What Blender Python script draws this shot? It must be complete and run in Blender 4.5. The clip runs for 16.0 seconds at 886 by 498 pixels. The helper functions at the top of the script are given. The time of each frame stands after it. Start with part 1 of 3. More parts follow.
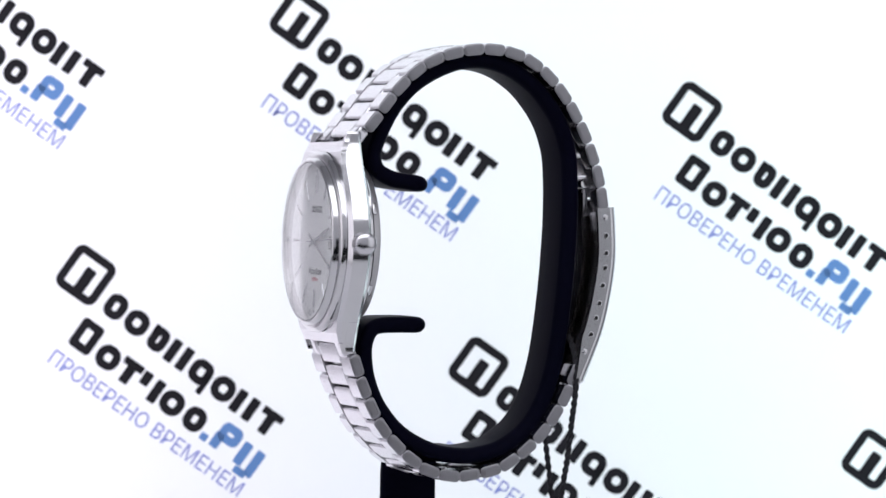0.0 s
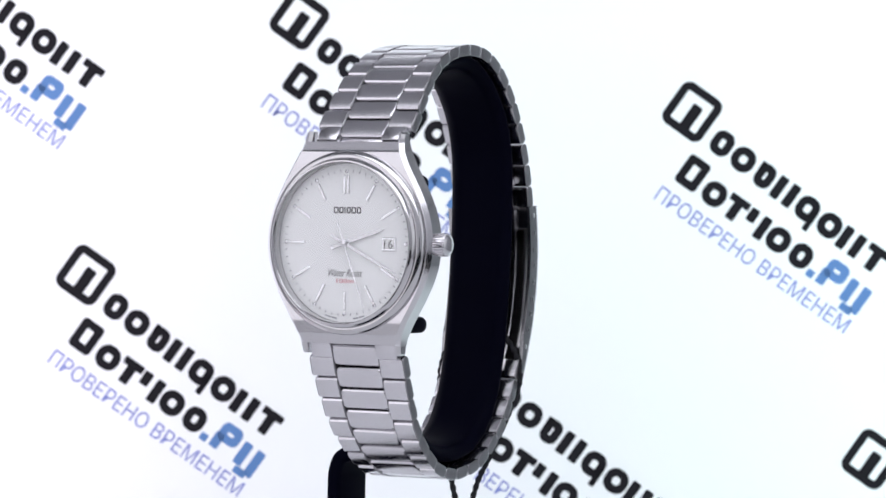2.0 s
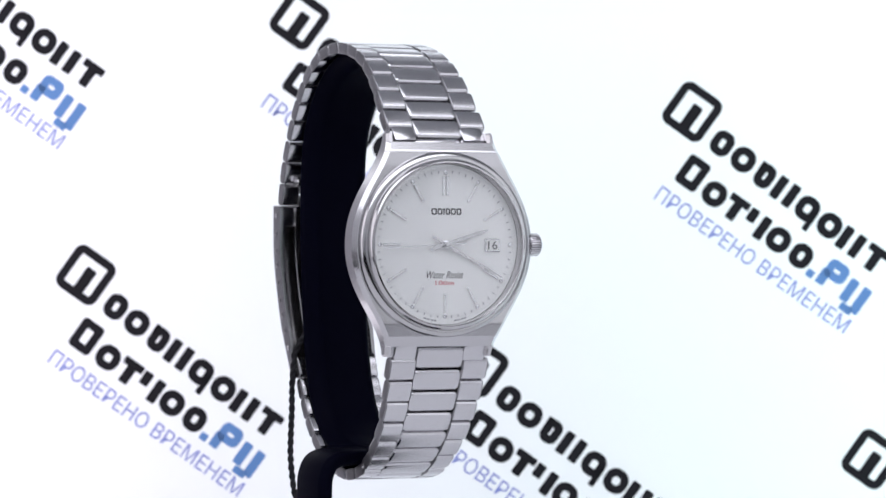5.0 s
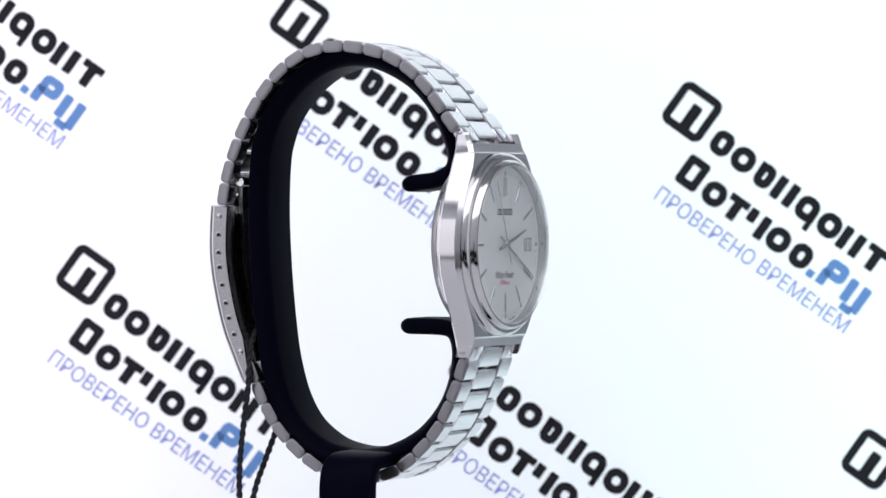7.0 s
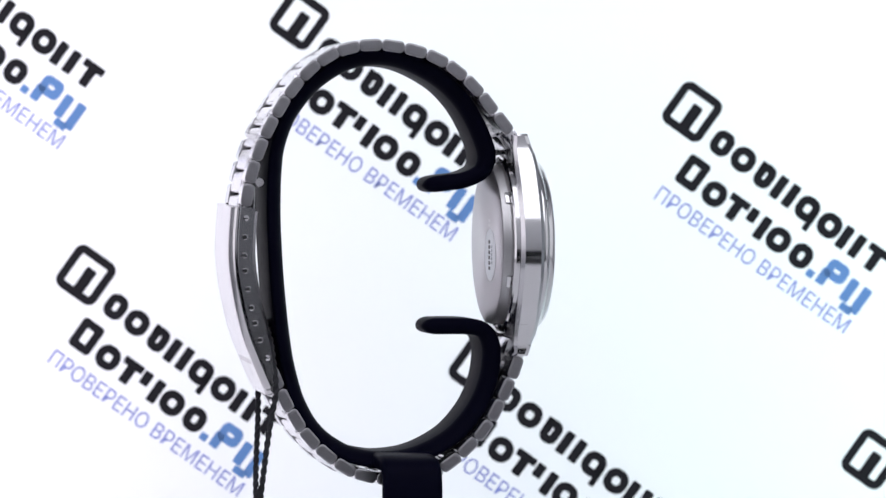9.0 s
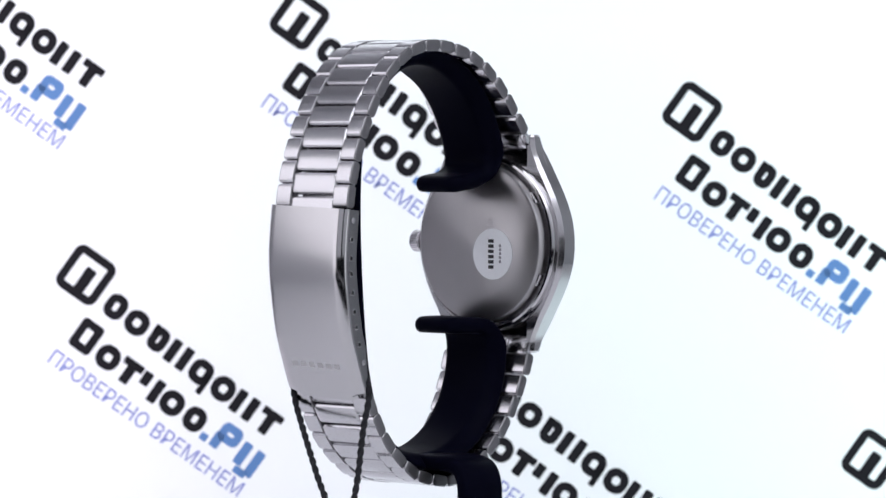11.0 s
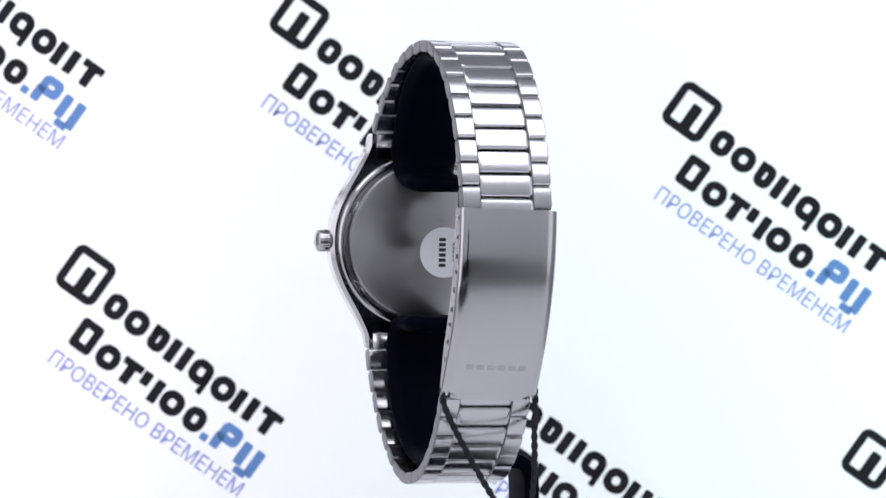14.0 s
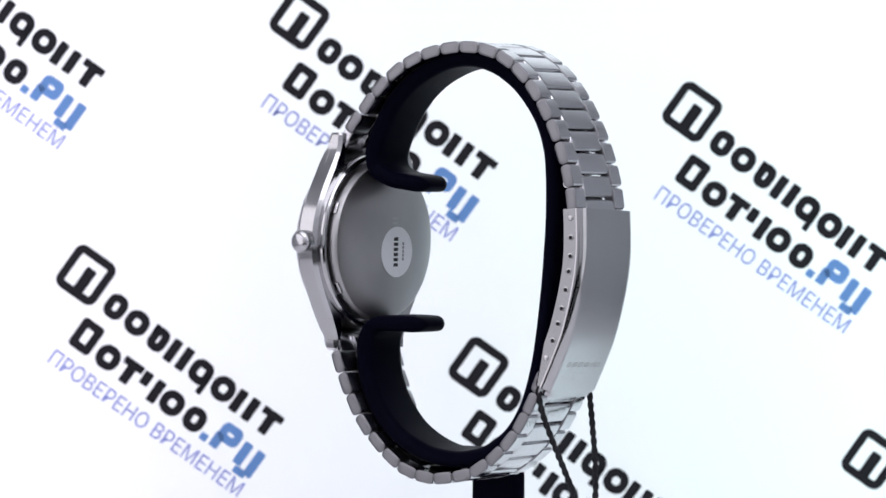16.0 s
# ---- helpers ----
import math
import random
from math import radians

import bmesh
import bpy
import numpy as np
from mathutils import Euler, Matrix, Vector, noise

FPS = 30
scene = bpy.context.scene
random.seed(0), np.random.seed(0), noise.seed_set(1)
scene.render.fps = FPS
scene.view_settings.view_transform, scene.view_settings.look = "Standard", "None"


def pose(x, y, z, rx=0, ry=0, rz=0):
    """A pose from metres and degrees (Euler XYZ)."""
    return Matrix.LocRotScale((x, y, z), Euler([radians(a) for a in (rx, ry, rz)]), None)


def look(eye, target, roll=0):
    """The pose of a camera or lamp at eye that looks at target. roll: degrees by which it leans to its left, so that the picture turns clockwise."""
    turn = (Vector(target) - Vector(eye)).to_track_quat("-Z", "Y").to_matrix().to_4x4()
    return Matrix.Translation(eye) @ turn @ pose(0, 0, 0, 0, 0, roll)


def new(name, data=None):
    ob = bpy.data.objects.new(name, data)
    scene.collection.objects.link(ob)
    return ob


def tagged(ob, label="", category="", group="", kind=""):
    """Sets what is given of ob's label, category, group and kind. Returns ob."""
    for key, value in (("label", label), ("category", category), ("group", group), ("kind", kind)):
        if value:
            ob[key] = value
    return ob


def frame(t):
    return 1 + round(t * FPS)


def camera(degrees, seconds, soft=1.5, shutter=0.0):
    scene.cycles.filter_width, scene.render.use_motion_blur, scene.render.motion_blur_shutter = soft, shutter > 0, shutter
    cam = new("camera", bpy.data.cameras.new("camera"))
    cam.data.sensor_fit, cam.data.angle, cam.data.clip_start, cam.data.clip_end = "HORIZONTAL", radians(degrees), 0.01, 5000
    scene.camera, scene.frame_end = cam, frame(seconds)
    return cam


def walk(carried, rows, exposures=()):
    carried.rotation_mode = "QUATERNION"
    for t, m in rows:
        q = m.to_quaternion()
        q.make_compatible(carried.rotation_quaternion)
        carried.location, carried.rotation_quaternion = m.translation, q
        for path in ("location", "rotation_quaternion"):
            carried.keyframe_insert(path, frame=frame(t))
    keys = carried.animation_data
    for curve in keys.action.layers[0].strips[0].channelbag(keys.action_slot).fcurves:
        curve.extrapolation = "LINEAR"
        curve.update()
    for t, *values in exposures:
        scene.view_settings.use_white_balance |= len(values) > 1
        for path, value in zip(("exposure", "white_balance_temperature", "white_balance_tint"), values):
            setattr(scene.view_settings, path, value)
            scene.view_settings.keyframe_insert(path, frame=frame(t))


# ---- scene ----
# The watch turns on a turntable; the turning axis stands at x = y = 0, and all work lengths are in millimetres.
MM = 0.001
H = 0.12            # height of the watch's middle over the turntable
LEAN, TILT = 1.0626, 0.681
REACH = 699          # from the camera to the turning axis
TWIST = 2.4          # the bracelet and its cuff stand askew to the case by this many degrees

cam = camera(13.755, 16.0)
EYE = (Matrix.Translation((0, 0, H)) @ (pose(0, 0, 0, LEAN) @ pose(0, 0, 0, 0, TILT)).inverted()
       @ pose(4.12 * MM, -REACH * MM, -0.76 * MM, 90))
walk(cam, [(0, EYE), (16, EYE)])
cam.data.dof.use_dof = True
cam.data.dof.focus_distance = 0.688
cam.data.dof.aperture_fstop = 60

# ---- light: a white photo light box with three lamps, open to a dark room at the camera ----
world = bpy.data.worlds.new("world")
scene.world = world
world.use_nodes = True
world.node_tree.nodes["Background"].inputs[0].default_value = (0.55, 0.6, 0.75, 1)
world.node_tree.nodes["Background"].inputs[1].default_value = 0.005
scene.view_settings.exposure = 0.36


def lamp(name, eye, target, sx, sy, watts, colour):
    data = bpy.data.lights.new(name, "AREA")
    data.shape, data.size, data.size_y, data.energy, data.color = "RECTANGLE", sx, sy, watts, colour
    ob = new(name, data)
    ob.matrix_world = look(eye, target)
    return ob


lamp("lamp_top", (0, -0.24, 0.61), (0, 0.0, 0.12), 0.95, 0.62, 3.05, (0.92, 0.93, 1.0))
lamp("lamp_left", (-0.5, -0.13, 0.2), (0.0, -0.05, 0.14), 0.62, 0.42, 0.6, (0.97, 0.94, 1.0))
lamp("lamp_right", (0.5, -0.13, 0.2), (0.0, -0.05, 0.14), 0.62, 0.42, 0.36, (0.93, 0.95, 1.0))
# Three more lamps, out of view, added only to brighten and tint the banner.
lamp("banner_fill_left", (-0.22, 0.06, H - 0.06), (-0.22, 0.3, H - 0.06), 0.2, 0.38, 0.345, (1.0, 0.87, 1.0))
lamp("banner_fill_right", (0.22, 0.06, H - 0.06), (0.22, 0.3, H - 0.06), 0.2, 0.38, 0.335, (0.72, 1.0, 1.0))
lamp("banner_fill_top", (0, 0.06, H + 0.2), (0, 0.3, H + 0.2), 0.6, 0.22, 0.22, (0.88, 0.98, 1.0))


# ---- materials ----
def material(name, base, rough, metal=0.0, vary=0.1, scale=400.0, stretch=(1, 1, 1), bump=0.0, coat=0.0, rough_vary=0.1, big=40.0, spec=0.5):
    """A surface with fine grain and broad unevenness; scales are per metre."""
    m = bpy.data.materials.new(name)
    m.use_nodes = True
    nt = m.node_tree
    b = nt.nodes["Principled BSDF"]
    b.inputs["Metallic"].default_value = metal
    b.inputs["Coat Weight"].default_value = coat
    b.inputs["Specular IOR Level"].default_value = spec
    tc = nt.nodes.new("ShaderNodeTexCoord")
    mp = nt.nodes.new("ShaderNodeMapping")
    mp.inputs["Scale"].default_value = stretch
    nt.links.new(tc.outputs["Object"], mp.inputs["Vector"])
    fine = nt.nodes.new("ShaderNodeTexNoise")
    fine.inputs["Scale"].default_value, fine.inputs["Detail"].default_value = scale, 4
    broad = nt.nodes.new("ShaderNodeTexNoise")
    broad.inputs["Scale"].default_value, broad.inputs["Detail"].default_value = big, 3
    nt.links.new(mp.outputs[0], fine.inputs["Vector"])
    nt.links.new(tc.outputs["Object"], broad.inputs["Vector"])
    mix = nt.nodes.new("ShaderNodeMix")
    mix.data_type = "RGBA"
    lo = [max(0, c * (1 - vary)) for c in base]
    hi = [min(1, c * (1 + vary)) for c in base]
    mix.inputs["A"].default_value, mix.inputs["B"].default_value = (*lo, 1), (*hi, 1)
    add = nt.nodes.new("ShaderNodeMath")
    add.operation = "ADD"
    nt.links.new(fine.outputs[0], add.inputs[0])
    nt.links.new(broad.outputs[0], add.inputs[1])
    half = nt.nodes.new("ShaderNodeMath")
    half.operation = "MULTIPLY"
    half.inputs[1].default_value = 0.5
    nt.links.new(add.outputs[0], half.inputs[0])
    nt.links.new(half.outputs[0], mix.inputs["Factor"])
    nt.links.new(mix.outputs["Result"], b.inputs["Base Color"])
    rr = nt.nodes.new("ShaderNodeMapRange")
    rr.inputs["To Min"].default_value = max(0.02, rough - rough_vary)
    rr.inputs["To Max"].default_value = min(1, rough + rough_vary)
    nt.links.new(half.outputs[0], rr.inputs["Value"])
    nt.links.new(rr.outputs[0], b.inputs["Roughness"])
    if bump:
        bp = nt.nodes.new("ShaderNodeBump")
        bp.inputs["Strength"].default_value, bp.inputs["Distance"].default_value = bump, 0.0001
        nt.links.new(fine.outputs[0], bp.inputs["Height"])
        nt.links.new(bp.outputs[0], b.inputs["Normal"])
    return m


STEEL = (0.62, 0.61, 0.62)
polished = material("polished_steel", STEEL, 0.12, 1.0, 0.05, 300, rough_vary=0.05)
brushed = material("brushed_steel", (0.71, 0.7, 0.725), 0.21, 1.0, 0.05, 900, (1, 10, 10), 0.04, rough_vary=0.04)
case_steel = material("case_steel", (0.64, 0.63, 0.65), 0.17, 1.0, 0.06, 700, (1, 6, 6), 0.04, rough_vary=0.05)
# Darker copy of the link steel; the ends' dim reflections are in the colour.
shaded_end_steel = material("shaded_end_steel", (0.3, 0.295, 0.31), 0.36, 1.0, 0.1, 600, bump=0.05)
satin = material("satin_steel", (0.64, 0.63, 0.645), 0.21, 1.0, 0.1, 450, (14, 1, 1), 0.12, rough_vary=0.05)
engraved = material("engraved_steel", (0.53, 0.52, 0.53), 0.3, 1.0, 0.1, 450)
# Base colour lowered to carry the dark reflections on the clasp flanges.
dimmed_inner_steel = material("dimmed_inner_steel", (0.34, 0.34, 0.35), 0.25, 1.0, 0.12, 300)
sunray = material("sunray_steel", (0.46, 0.45, 0.46), 0.34, 1.0, 0.1, 300, bump=0.05)
black_plastic = material("black_plastic", (0.0025, 0.0026, 0.008), 0.42, 0, 0.2, 900, bump=0.05, spec=0.01)
cord_black = material("cord_black", (0.008, 0.008, 0.012), 0.8, 0, 0.3, 3000, bump=0.3)
dial_mat = material("silver_dial", (0.87, 0.88, 0.88), 0.36, 0.1, 0.02, 600, rough_vary=0.04)
marker_steel = material("marker_steel", (0.74, 0.74, 0.76), 0.09, 1.0, 0.05, 500, rough_vary=0.03)
hand_steel = material("hand_steel", (0.6, 0.6, 0.62), 0.1, 1.0, 0.06, 500, rough_vary=0.03)
dark_print = material("dark_print", (0.03, 0.03, 0.035), 0.6, 0, 0.2, 900)
red_print = material("red_print", (0.55, 0.03, 0.06), 0.6, 0, 0.1, 900)
grey_print = material("grey_print", (0.25, 0.25, 0.28), 0.6, 0, 0.1, 900)
date_white = material("date_white", (0.8, 0.8, 0.8), 0.6, 0, 0.03, 900)
paper = material("white_banner", (0.85, 0.865, 0.875), 0.75, 0, 0.015, 300, bump=0.02, big=6)
ink_black = material("black_ink", (0.01, 0.009, 0.012), 0.7, 0, 0.15, 300, spec=0.15)
ink_blue = material("blue_ink", (0.11, 0.22, 0.46), 0.7, 0, 0.1, 300, spec=0.15)
ink_lilac = material("lilac_ink", (0.22, 0.25, 0.55), 0.7, 0, 0.1, 300, spec=0.15)
# One fabric in two tones: sides dimmed, front brightened, for what the steel mirrors.
box_dimmed = material("light_box_dimmed", (0.46, 0.46, 0.48), 0.8, 0, 0.08, 60, big=4)
front_bounce = material("light_box_front_bounce", (0.66, 0.66, 0.68), 0.8, 0, 0.06, 60, big=4)
table_white = material("white_table", (0.74, 0.74, 0.76), 0.6, 0, 0.05, 100, big=5)
dark_floor = material("dark_floor", (0.03, 0.03, 0.032), 0.7, 0, 0.3, 30, big=3)
sticker_white = material("sticker_white", (0.82, 0.84, 0.87), 0.5, 0, 0.06, 900)
hole_black = material("hole_shade", (0.012, 0.012, 0.014), 0.6, 0, 0.2, 900)

def radial_brush(m, amount):
    """Circular brushing about the y axis: the shine fans out from the middle."""
    nt = m.node_tree
    tangent = nt.nodes.new("ShaderNodeTangent")
    tangent.direction_type, tangent.axis = "RADIAL", "Y"
    b = nt.nodes["Principled BSDF"]
    b.inputs["Anisotropic"].default_value = amount
    nt.links.new(tangent.outputs[0], b.inputs["Tangent"])


radial_brush(sunray, 0.8)
radial_brush(dial_mat, 0.6)


def clear_glass(name):
    """Clear glass: see-through, with a mirror gloss that grows towards grazing views."""
    m = bpy.data.materials.new(name)
    m.use_nodes = True
    nt = m.node_tree
    nt.nodes.remove(nt.nodes["Principled BSDF"])
    clear, gloss, mix = nt.nodes.new("ShaderNodeBsdfTransparent"), nt.nodes.new("ShaderNodeBsdfGlossy"), nt.nodes.new("ShaderNodeMixShader")
    gloss.inputs["Roughness"].default_value = 0.02
    edge, power, span = nt.nodes.new("ShaderNodeLayerWeight"), nt.nodes.new("ShaderNodeMath"), nt.nodes.new("ShaderNodeMapRange")
    power.operation = "POWER"
    power.inputs[1].default_value = 3.4
    edge.inputs["Blend"].default_value = 0.5
    span.inputs["To Min"].default_value, span.inputs["To Max"].default_value = 0.075, 0.8
    nt.links.new(edge.outputs["Facing"], power.inputs[0])
    nt.links.new(power.outputs[0], span.inputs["Value"])
    nt.links.new(span.outputs[0], mix.inputs[0])
    nt.links.new(clear.outputs[0], mix.inputs[1])
    nt.links.new(gloss.outputs[0], mix.inputs[2])
    nt.links.new(mix.outputs[0], nt.nodes["Material Output"].inputs["Surface"])
    return m


glass = clear_glass("crystal_glass")


# ---- building helpers ----
def thing(name, label, category, m=None, group=""):
    ob = new(name)
    ob.empty_display_size = 0.01
    if m is not None:
        ob.matrix_world = m
    return tagged(ob, label, category, group)


def mesh_of(name, bm, mat, sharp=35.0):
    bmesh.ops.recalc_face_normals(bm, faces=bm.faces)
    bmesh.ops.scale(bm, vec=(MM, MM, MM), verts=bm.verts)
    data = bpy.data.meshes.new(name)
    for f in bm.faces:
        f.smooth = True
    bm.to_mesh(data)
    bm.free()
    data.set_sharp_from_angle(angle=radians(sharp))
    data.materials.append(mat)
    return data


def part(name, bm, mat, parent, label="", m=None, sharp=35.0):
    """One mesh, given in millimetres, under a thing or a part."""
    data = bm if isinstance(bm, bpy.types.Mesh) else mesh_of(name, bm, mat, sharp)
    ob = new(name, data)
    ob.parent = parent
    if m is not None:
        ob.matrix_local = m
    if label:
        tagged(ob, label)
    return ob


def mm(x, y, z, rx=0, ry=0, rz=0):
    return pose(x * MM, y * MM, z * MM, rx, ry, rz)


def loft(rings, closed_ring=True, caps=True, loop=False):
    """Skin over rings of points of equal count."""
    bm = bmesh.new()
    vs = [[bm.verts.new(p) for p in ring] for ring in rings]
    n = len(vs[0])
    span = list(zip(vs, vs[1:])) + ([(vs[-1], vs[0])] if loop else [])
    for a, b in span:
        for i in range(n if closed_ring else n - 1):
            j = (i + 1) % n
            bm.faces.new((a[i], a[j], b[j], b[i]))
    if caps and not loop:
        bm.faces.new(vs[0])
        bm.faces.new(list(reversed(vs[-1])))
    return bm


def lathe(profile, n=96, caps=False):
    """Turn (radius, height) about the -y direction: height h lies at y = -h."""
    rings = []
    for r, h in profile:
        rings.append([(r * math.cos(2 * math.pi * i / n), -h, r * math.sin(2 * math.pi * i / n)) for i in range(n)])
    return loft(rings, True, caps)


def box(sx, sy, sz, bevel=0.0, centre=(0, 0, 0), segments=2):
    bm = bmesh.new()
    bmesh.ops.create_cube(bm, size=1.0)
    bmesh.ops.scale(bm, vec=(sx, sy, sz), verts=bm.verts)
    if bevel:
        bmesh.ops.bevel(bm, geom=bm.edges[:], offset=bevel, segments=segments, affect="EDGES", profile=0.5)
    bmesh.ops.translate(bm, vec=centre, verts=bm.verts)
    return bm


def rounded(w, h, r, n=4):
    """A rounded rectangle as a list of (a, b)."""
    out = []
    for cx, cy, a0 in ((w / 2 - r, h / 2 - r, 0), (-w / 2 + r, h / 2 - r, 90), (-w / 2 + r, -h / 2 + r, 180), (w / 2 - r, -h / 2 + r, 270)):
        for k in range(n + 1):
            a = radians(a0 + 90 * k / n)
            out.append((cx + r * math.cos(a), cy + r * math.sin(a)))
    return out


def spline(points, step=0.4):
    """A smooth line through the points, resampled at even steps."""
    p = [Vector(q) for q in points]
    p = [2 * p[0] - p[1]] + p + [2 * p[-1] - p[-2]]
    dense = []
    for i in range(1, len(p) - 2):
        for k in range(40):
            t = k / 40
            dense.append(0.5 * ((2 * p[i]) + (p[i + 1] - p[i - 1]) * t + (2 * p[i - 1] - 5 * p[i] + 4 * p[i + 1] - p[i + 2]) * t * t
                                + (3 * p[i] - p[i - 1] - 3 * p[i + 1] + p[i + 2]) * t ** 3))
    dense.append(p[-2])
    length = [0.0]
    for a, b in zip(dense, dense[1:]):
        length.append(length[-1] + (b - a).length)
    count = max(2, round(length[-1] / step))
    out, k = [], 0
    for i in range(count + 1):
        s = length[-1] * i / count
        while k < len(dense) - 2 and length[k + 1] < s:
            k += 1
        f = (s - length[k]) / max(1e-9, length[k + 1] - length[k])
        out.append(dense[k].lerp(dense[k + 1], min(1, max(0, f))))
    return out


def text_mesh(words, size, shear=0.0):
    """Flat letters in the xy plane in millimetres, as a bmesh."""
    cu = bpy.data.curves.new("words", "FONT")
    cu.body, cu.size, cu.shear = words, size, shear
    cu.align_x, cu.align_y = "CENTER", "CENTER"
    cu.extrude, cu.resolution_u = 0.02, 3
    ob = bpy.data.objects.new("words", cu)
    scene.collection.objects.link(ob)
    data = bpy.data.meshes.new_from_object(ob.evaluated_get(bpy.context.evaluated_depsgraph_get()))
    bm = bmesh.new()
    bm.from_mesh(data)
    bpy.data.objects.remove(ob)
    bpy.data.meshes.remove(data)
    bpy.data.curves.remove(cu)
    return bm


def islands(bm):
    """The unconnected pieces of a bmesh, each as a bmesh of its own."""
    bmesh.ops.remove_doubles(bm, verts=bm.verts, dist=1e-5)
    left, out = set(bm.faces), []
    while left:
        seed = min(left, key=lambda f: f.index)
        grown, todo = {seed}, [seed]
        while todo:
            for e in todo.pop().edges:
                for f in e.link_faces:
                    if f not in grown:
                        grown.add(f)
                        todo.append(f)
        left -= grown
        piece, made = bmesh.new(), {}
        for f in sorted(grown, key=lambda f: f.index):
            for v in f.verts:
                if v not in made:
                    made[v] = piece.verts.new(v.co)
            piece.faces.new([made[v] for v in f.verts])
        out.append(piece)
    bm.free()
    return out


# ---- the light box ----
def slab(name, sx, sy, sz, at, mat, label, category):
    bm = box(sx, sy, sz, 2)
    ob = new(name, mesh_of(name, bm, mat))
    ob.location = at
    return tagged(ob, label, category, kind="structure")


TABLE_Z = -0.032
slab("floor", 1040, 710, 20, (0, -0.005, TABLE_Z - 0.01), table_white, "pale grey matt table top of a photo light box", "table top")
slab("wall_west", 20, 900, 700, (-0.52, -0.1, TABLE_Z + 0.35), box_dimmed, "pale grey fabric side wall of light box", "wall")
slab("wall_east", 20, 900, 700, (0.52, -0.1, TABLE_Z + 0.35), box_dimmed, "pale grey fabric side wall of light box", "wall")
slab("wall_north", 1020, 20, 700, (0, 0.34, TABLE_Z + 0.35), box_dimmed, "pale grey fabric rear wall of light box", "wall")
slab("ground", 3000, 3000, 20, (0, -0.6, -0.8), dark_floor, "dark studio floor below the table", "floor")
slab("ceiling", 1060, 900, 20, (0, -0.1, 0.68), box_dimmed, "pale grey fabric top of light box", "ceiling")


def wall_front():
    """The unseen front wall: a notch to film through, a low slot for dark reflections."""
    w, z0, z1 = 0.8, TABLE_Z + 0.004, 0.064
    n, z2 = 0.1, H + 0.045
    bm = bmesh.new()
    for x0, x1, a, b in ((-0.51, -w / 2, TABLE_Z, TABLE_Z + 0.7), (w / 2, 0.51, TABLE_Z, TABLE_Z + 0.7),
                         (-w / 2, w / 2, TABLE_Z, z0), (-w / 2, -n / 2, z1, TABLE_Z + 0.7), (n / 2, w / 2, z1, TABLE_Z + 0.7), (-n / 2, n / 2, z2, TABLE_Z + 0.7)):
        piece = box((x1 - x0) * 1000, 20, (b - a) * 1000, 0, ((x0 + x1) * 500, 0, (a + b) * 500))
        tmp = bpy.data.meshes.new("piece")
        piece.to_mesh(tmp)
        piece.free()
        bm.from_mesh(tmp)
        bpy.data.meshes.remove(tmp)
    ob = new("wall_south", mesh_of("wall_south", bm, front_bounce))
    ob.location = (0, -0.53, 0)
    tagged(ob, "unseen fabric front wall, toned lighter to brighten reflections, with a camera opening", "wall", kind="structure")


wall_front()

# ---- the printed banner ----
PX = 899 / 6500       # one print unit in millimetres
SLOPE = 35.5


